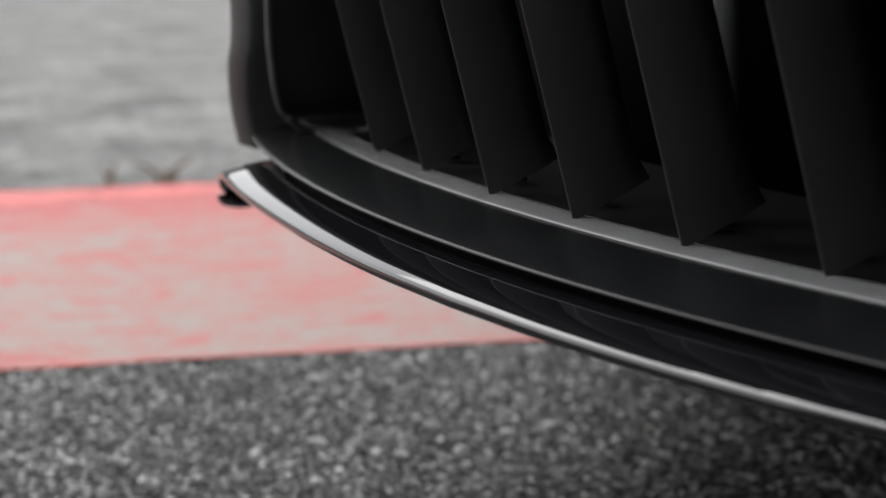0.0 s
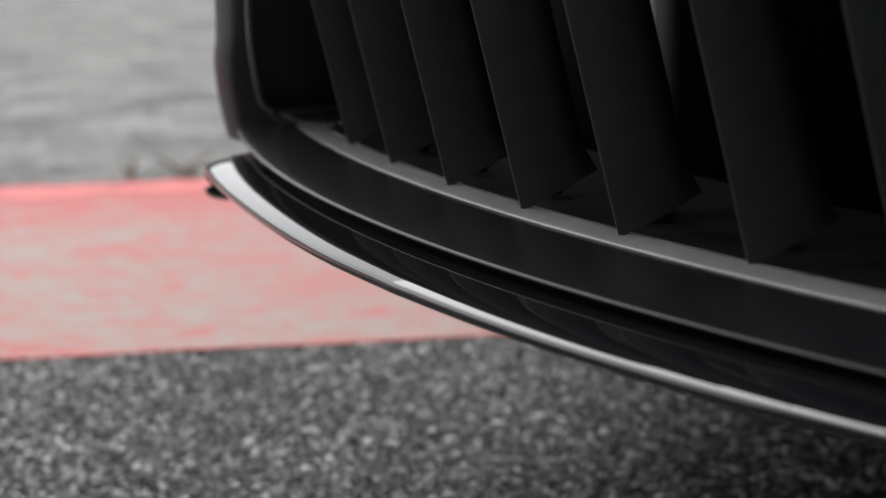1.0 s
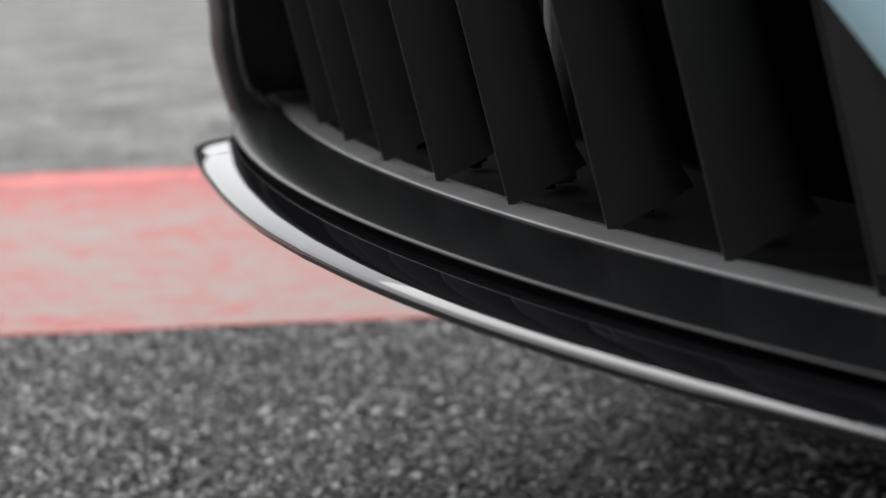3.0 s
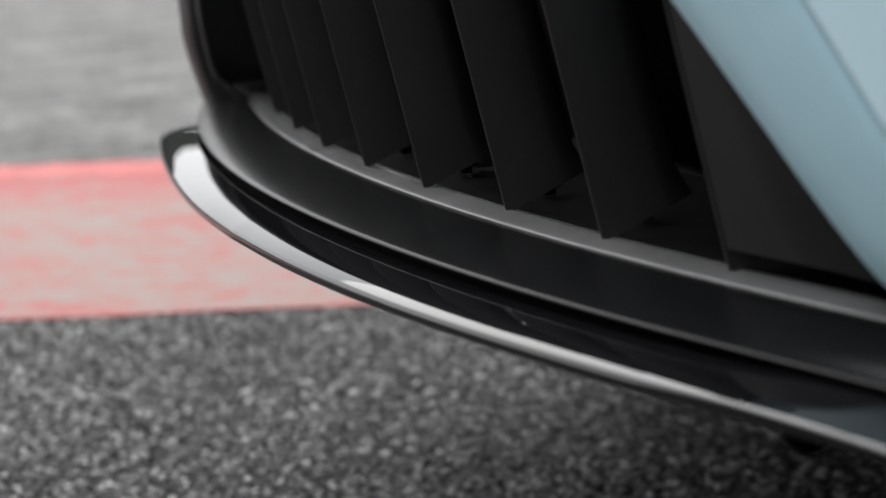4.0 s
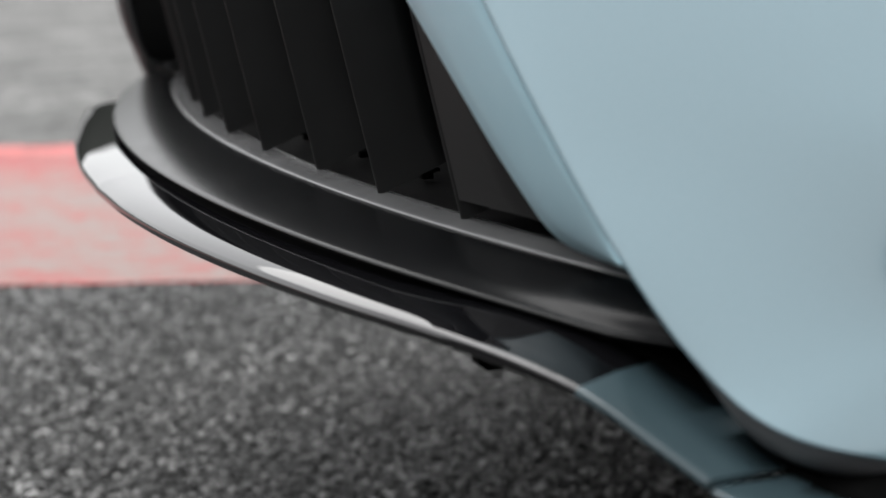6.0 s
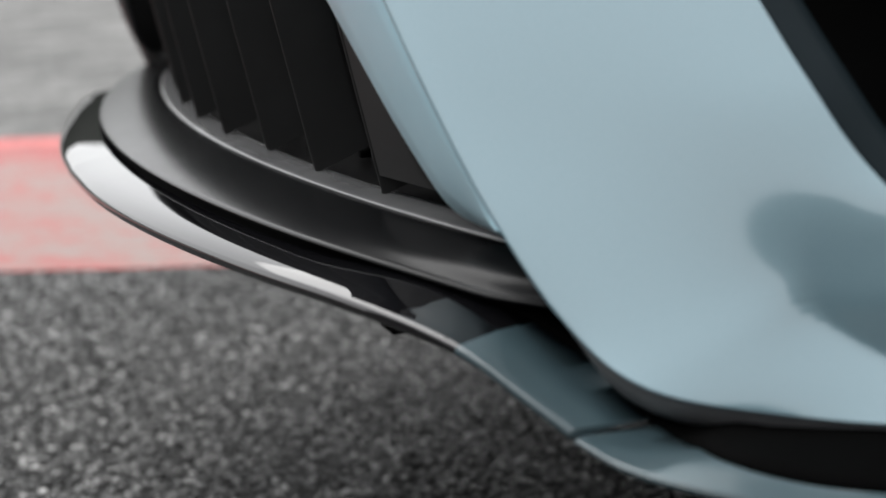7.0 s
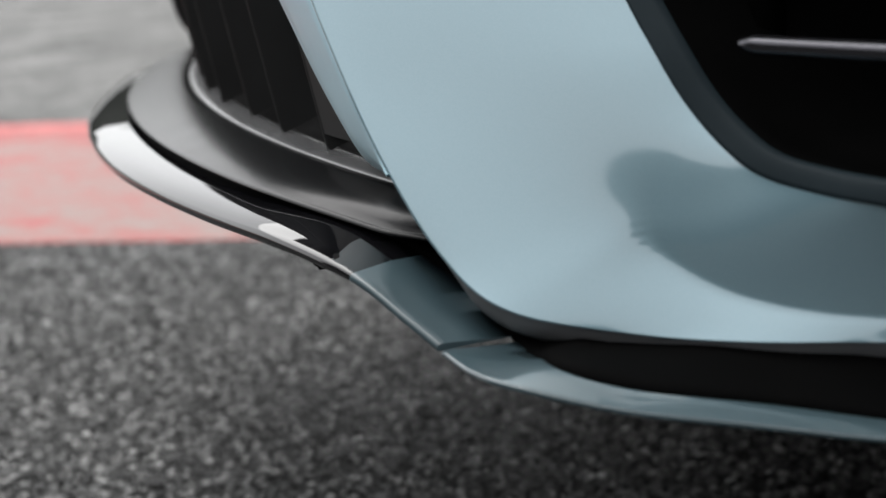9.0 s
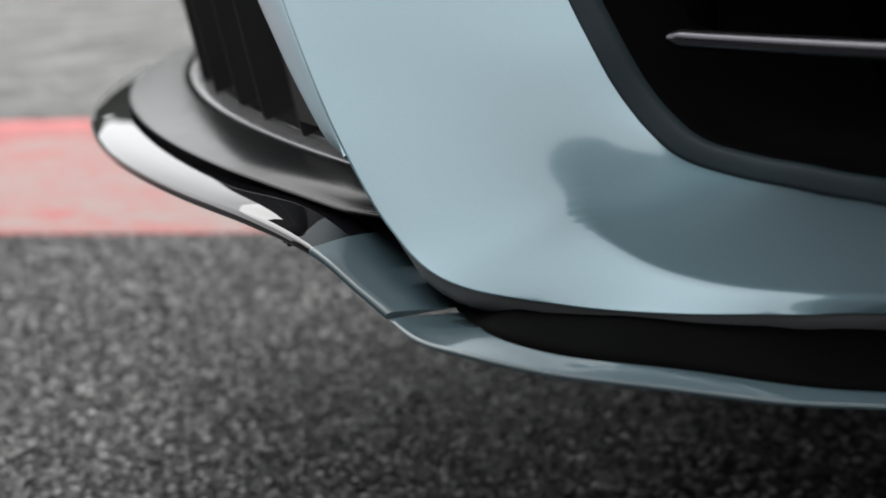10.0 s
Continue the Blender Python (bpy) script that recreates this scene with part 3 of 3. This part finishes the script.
def panel_net(left, right, across, per_key):
    """A grid between two edges, pushed out or in so that it faces the wanted way with little bending."""
    m, k = len(left), across
    base = [[left[i].lerp(right[i], j / (k - 1)) for j in range(k)] for i in range(m)]
    cells, want = [], []

    def ask(pairs, v):
        cells.append(pairs)
        want.append(v)

    for i in range(m):
        for j in range(k):
            for di, dj in ((1, 0), (0, 1)):
                if i + di < m and j + dj < k:
                    along = (i + di / 2) / per_key
                    n = facing(along, (j + dj / 2) / (k - 1))
                    d = base[i + di][j + dj] - base[i][j]
                    g = OUT.dot(n)
                    scoop = float(np.interp(along, [u for u, _ in CREASE], [v for _, v in CREASE]))
                    inside = smooth(((j + dj / 2) / (k - 1) - scoop) / 0.2 + 0.5)
                    firm = (1 + inside + 0.9 * (1 - inside) * smooth((along - 3) / 1) * (1 - smooth((along - 5.4) / 0.8))) * (0.0015 / d.length) ** 0.6 * (1 - 0.95 * smooth((along - 10.0) / 1.5))
                    g, d = g * firm, d * firm
                    ask(((i * k + j, -g), ((i + di) * k + j + dj, g)), -d.dot(n))
            if 0 < j < k - 1:
                ask(((i * k + j, -0.3), (i * k + j - 1, 0.15), (i * k + j + 1, 0.15)), 0.0)
            if 0 < i < m - 1:
                ask(((i * k + j, -0.3), (i * k + j - k, 0.15), (i * k + j + k, 0.15)), 0.0)
            if j == 0:
                ask(((i * k + j, 30.0 if i < 9 * per_key else 0.6),), 0.0)
            if j == k - 1:
                ask(((i * k + j, 0.6),), 0.0)
    a, b = np.zeros((m * k, m * k)), np.zeros(m * k)
    for pairs, v in zip(cells, want):
        for c, u in pairs:
            b[c] += u * v
            for d, w in pairs:
                a[c, d] += u * w
    h = np.linalg.solve(a, b)
    return [[base[i][j] + OUT * float(h[i * k + j]) for j in range(k)] for i in range(m)]


COARSE = 6
LK, RK = keyed(LEFT, COARSE), keyed(RIGHT, COARSE)
net = panel_net(LK, RK, 56, COARSE)
fine = [keyed(r, 2) for r in net]
fine = list(zip(*[keyed(c, 4) for c in zip(*fine)]))
LC, RC = [r[0] for r in fine], [r[-1] for r in fine]
rows, roll_shade = [], []
for a, line in zip(LC, fine):
    b = line[-1]
    roll = smooth((0.238 - a.z) / 0.03)
    under = Vector((-0.75, 0.62, 0))
    tuck = ((0.040, 0.002), (0.016, 0.001), (0.008, 0.0006), (0.004, 0.0003), (0.0018, 0.0), (0.0005, 0.0))
    back = ((-0.018, 0.040, 0.010), (-0.006, 0.012, 0.003), (-0.0030, 0.005, 0.0004), (-0.0018, 0.003, 0.0002), (-0.0009, 0.0016, 0.0001), (-0.0003, 0.0005, 0.0))
    r = [(a + Vector(b0)).lerp(a + under * u + Vector((0, 0, v)), roll) for b0, (u, v) in zip(back, tuck)]
    if roll > 0.02:
        roll_shade.append([a + under * (u + 0.0008) * roll + Vector((0, 0, v * roll ** 3)) for u, v in ((0.0002, 0.0004), (0.0002, -0.0006), (0.0007, -0.0024), (0.0017, -0.0048), (0.0034, -0.0070), (0.0066, -0.0088), (0.014, -0.0100), (0.050, -0.0080))])
    r += list(line)
    r += [b + Vector((-0.001, 0.0012, 0.0004)), b + Vector((-0.004, 0.008, 0.0))]
    rows.append(r)
panel = part("bumper_panel", sheet(rows), blue_paint, car, "light blue painted bumper panel")

# the panel's own lower roll, with its shade put into a grey strip
part("panel_roll_shade", sheet(roll_shade), edge_tone, car, "rolled lower edge of the bumper panel, its shade put into grey")

# upper bumper, sloping back
rows = []
lid = []
plan = curve_through([(0.11, -0.014, 0), (0.18, 0.016, 0), (0.235, 0.040, 0), (0.285, 0.066, 0), (0.33, 0.105, 0), (0.39, 0.165, 0), (0.465, 0.235, 0), (0.60, 0.40, 0), (0.80, 0.72, 0)], 60)
for i, p in enumerate(plan):
    d = (plan[min(i + 1, 59)] - plan[max(i - 1, 0)]).normalized()
    outward = Vector((d.y, -d.x, 0))
    rows.append([p + outward * (-0.24 * (z - 0.45) + a) + Vector((0, 0, z)) for a, z in ((-0.06, 0.470), (-0.03, 0.456), (-0.004, 0.451), (0.0, 0.450), (0.001, 0.453), (0.001, 0.48), (0.001, 0.52), (0.0, 0.56), (-0.006, 0.60), (-0.05, 0.63))])
    lid.append([p - outward * 0.03 + Vector((0, 0, 0.455)), Vector((p.x * 0.8, max(p.y, 0.206) + 0.02, 0.47)), Vector((p.x * 0.6, max(p.y, 0.206) + 0.06, 0.5))])
part("intake_roof", sheet(lid), duct_black, car)
part("bumper_upper", sheet(rows), blue_paint, car, "light blue upper bumper above the intake")

# dark rim and depth of the side intake
rows, duct = [], []
n = len(RC)
for i, b in enumerate(RC):
    d = RC[min(i + 1, n - 1)] - RC[max(i - 1, 0)]
    d.normalize()
    side = d.cross(Vector((0.75, -0.62, 0))).normalized()
    if side.x + side.z < 0:
        side = -side
    back = Vector((-0.30, 0.95, 0))
    rows.append([b + back * 0.004 - side * 0.0014, b - back * 0.0002 - side * 0.0014, b - back * 0.0006 - side * 0.0009, b - back * 0.0004 + side * 0.0002, b + back * 0.0008 + side * 0.0026, b + back * 0.0016 + side * 0.0044, b + back * 0.0026 + side * 0.0052, b + back * 0.0050 + side * 0.0054])
    duct.append([b + back * 0.0046 + side * 0.0053, b + back * 0.05 + side * 0.0050, b + back * 0.11 + side * 0.0045])
part("intake_rim", sheet(rows), rim_black, car, "dark blue-grey satin rim of the side air intake")
part("intake_duct", sheet(duct), duct_black, car)
part("intake_back", box(0.19, 0.205, 0.19, 0.56, 0.215, 0.55), duct_black, car)
part("intake_floor", box(0.22, 0.15, 0.205, 0.405, 0.206, 0.232), duct_black, car)
part("intake_blade", tube(curve_through([(0.3850, 0.1185, 0.2818), (0.3885, 0.1210, 0.2816), (0.40, 0.1288, 0.2812), (0.45, 0.160, 0.2805), (0.52, 0.204, 0.2805)], 40), [0.0020, 0.0036] + [0.0038] * 38, 12, 0.85), dark_chrome, car, "dark chrome blade across the side intake")

# black surround on the far side of the grille
FAR = [(-0.24, -0.05, 0.56), (-0.29, -0.018, 0.42), (-0.3395, 0.003, 0.295), (-0.368, 0.0115, 0.265), (-0.400, 0.025, 0.238), (-0.418, 0.036, 0.215)]
FAR_IN = [(-0.17, -0.042, 0.56), (-0.24, -0.016, 0.42), (-0.289, 0.002, 0.298), (-0.299, 0.007, 0.270), (-0.307, 0.0125, 0.252), (-0.313, 0.0185, 0.243), (-0.311, 0.026, 0.2385), (-0.302, 0.034, 0.2365), (-0.28, 0.042, 0.236)]
rows = []
for a in curve_through(FAR, 60):
    rows.append([a + Vector((0.01, 0.06, 0)), a + Vector((-0.0005, 0.004, 0)), a + Vector((0.0003, 0.0006, 0)), a + Vector((0.002, 0, 0)), a + Vector((0.026, -0.0002, 0)), a + Vector((0.0275, 0.0006, 0)), a + Vector((0.028, 0.004, 0)), a + Vector((0.029, 0.05, 0))])
part("grille_surround", sheet(rows), surround_black, car, "satin black grille surround")
inner = curve_through(FAR_IN, 80)
rows = []
for i, p in enumerate(inner):
    d = (inner[min(i + 1, 79)] - inner[max(i - 1, 0)]).normalized()
    side = Vector((0, -1, 0)).cross(d).normalized()
    side = side if side.x > 0 or i > 66 else -side
    deep = Vector((0.02, 0.09, 0.0))
    rows.append([p - side * 0.012 + Vector((0, 0.03, 0)), p - side * 0.009 + Vector((0, 0.004, 0)), p - side * 0.006 + Vector((0, 0.0012, 0)), p - side * 0.003, p - side * 0.001 + Vector((0, 0.0002, 0)), p + Vector((0, 0.0012, 0)), p + side * 0.001 + Vector((0, 0.004, 0)), p + side * 0.002 + Vector((0, 0.02, 0)), p + side * 0.003 + deep])
part("grille_bezel", sheet(rows), slat_black, grille, "black inner frame of the grille")

# the frame edge's highlight, put in as a thin paler tube
part("bezel_highlight", tube([p + Vector((0.0006, 0.0004, 0)) for p in inner[:72]], 0.0015, 8), edge_tone, grille, "paler strip for the highlight on the inner grille frame's edge")

# closed body above and behind
shell = []
for y, w, z0, z1 in ((0.22, 0.44, 0.205, 0.84), (0.40, 0.58, 0.2, 0.92), (0.72, 0.79, 0.2, 0.97), (1.0, 0.92, 0.2, 1.02), (1.5, 0.94, 0.2, 1.08), (2.4, 0.95, 0.2, 1.6), (3.6, 0.93, 0.2, 1.6), (4.5, 0.88, 0.25, 1.15)):
    shell.append([Vector((x * w, y, z)) for x, z in ((-0.95, z0), (-1, z0 + 0.1), (-1, (z0 + z1) / 2), (-0.85, z1 - 0.05), (-0.5, z1), (0.5, z1), (0.85, z1 - 0.05), (1, (z0 + z1) / 2), (1, z0 + 0.1), (0.95, z0))])
nose = []
for z, y0, w in ((0.575, -0.065, 0.30), (0.62, -0.060, 0.38), (0.70, -0.030, 0.42), (0.78, 0.02, 0.44), (0.84, 0.08, 0.44), (0.87, 0.16, 0.44)):
    nose.append([Vector((w * u, y0 + 1.7 * (w * u) ** 2, z)) for u in [v / 12 for v in range(-12, 13)]] + [Vector((w, 0.45, z)), Vector((-w, 0.45, z))])
part("bonnet_nose", sheet(nose, True), blue_paint, car)
part("body_shell", sheet(shell, True), blue_paint, car, "light blue body behind the bumper")
rows = []
for y, w in ((0.05, 0.32), (0.12, 0.385), (0.2, 0.425), (0.34, 0.53), (0.5, 0.64), (0.72, 0.78), (4.4, 0.86)):
    rows.append([Vector((u * w, y, z)) for u, z in ((-1, 0.186), (1, 0.186), (1, 0.194), (-1, 0.194))])
part("undertray", sheet(rows, True), duct_black, car, "black tray under the car")
for x in (-0.80, 0.80):
    for y in (0.95, 3.85):
        rows = []
        for k in range(33):
            a = k * math.tau / 32
            rows.append([Vector((x + u, y + math.cos(a) * r, 0.345 + math.sin(a) * r)) for u, r in ((-0.10, 0.24), (-0.12, 0.30), (-0.105, 0.335), (-0.07, 0.345), (0.07, 0.345), (0.105, 0.335), (0.12, 0.30), (0.10, 0.24))])
        part("tyre", sheet(rows), duct_black, car)
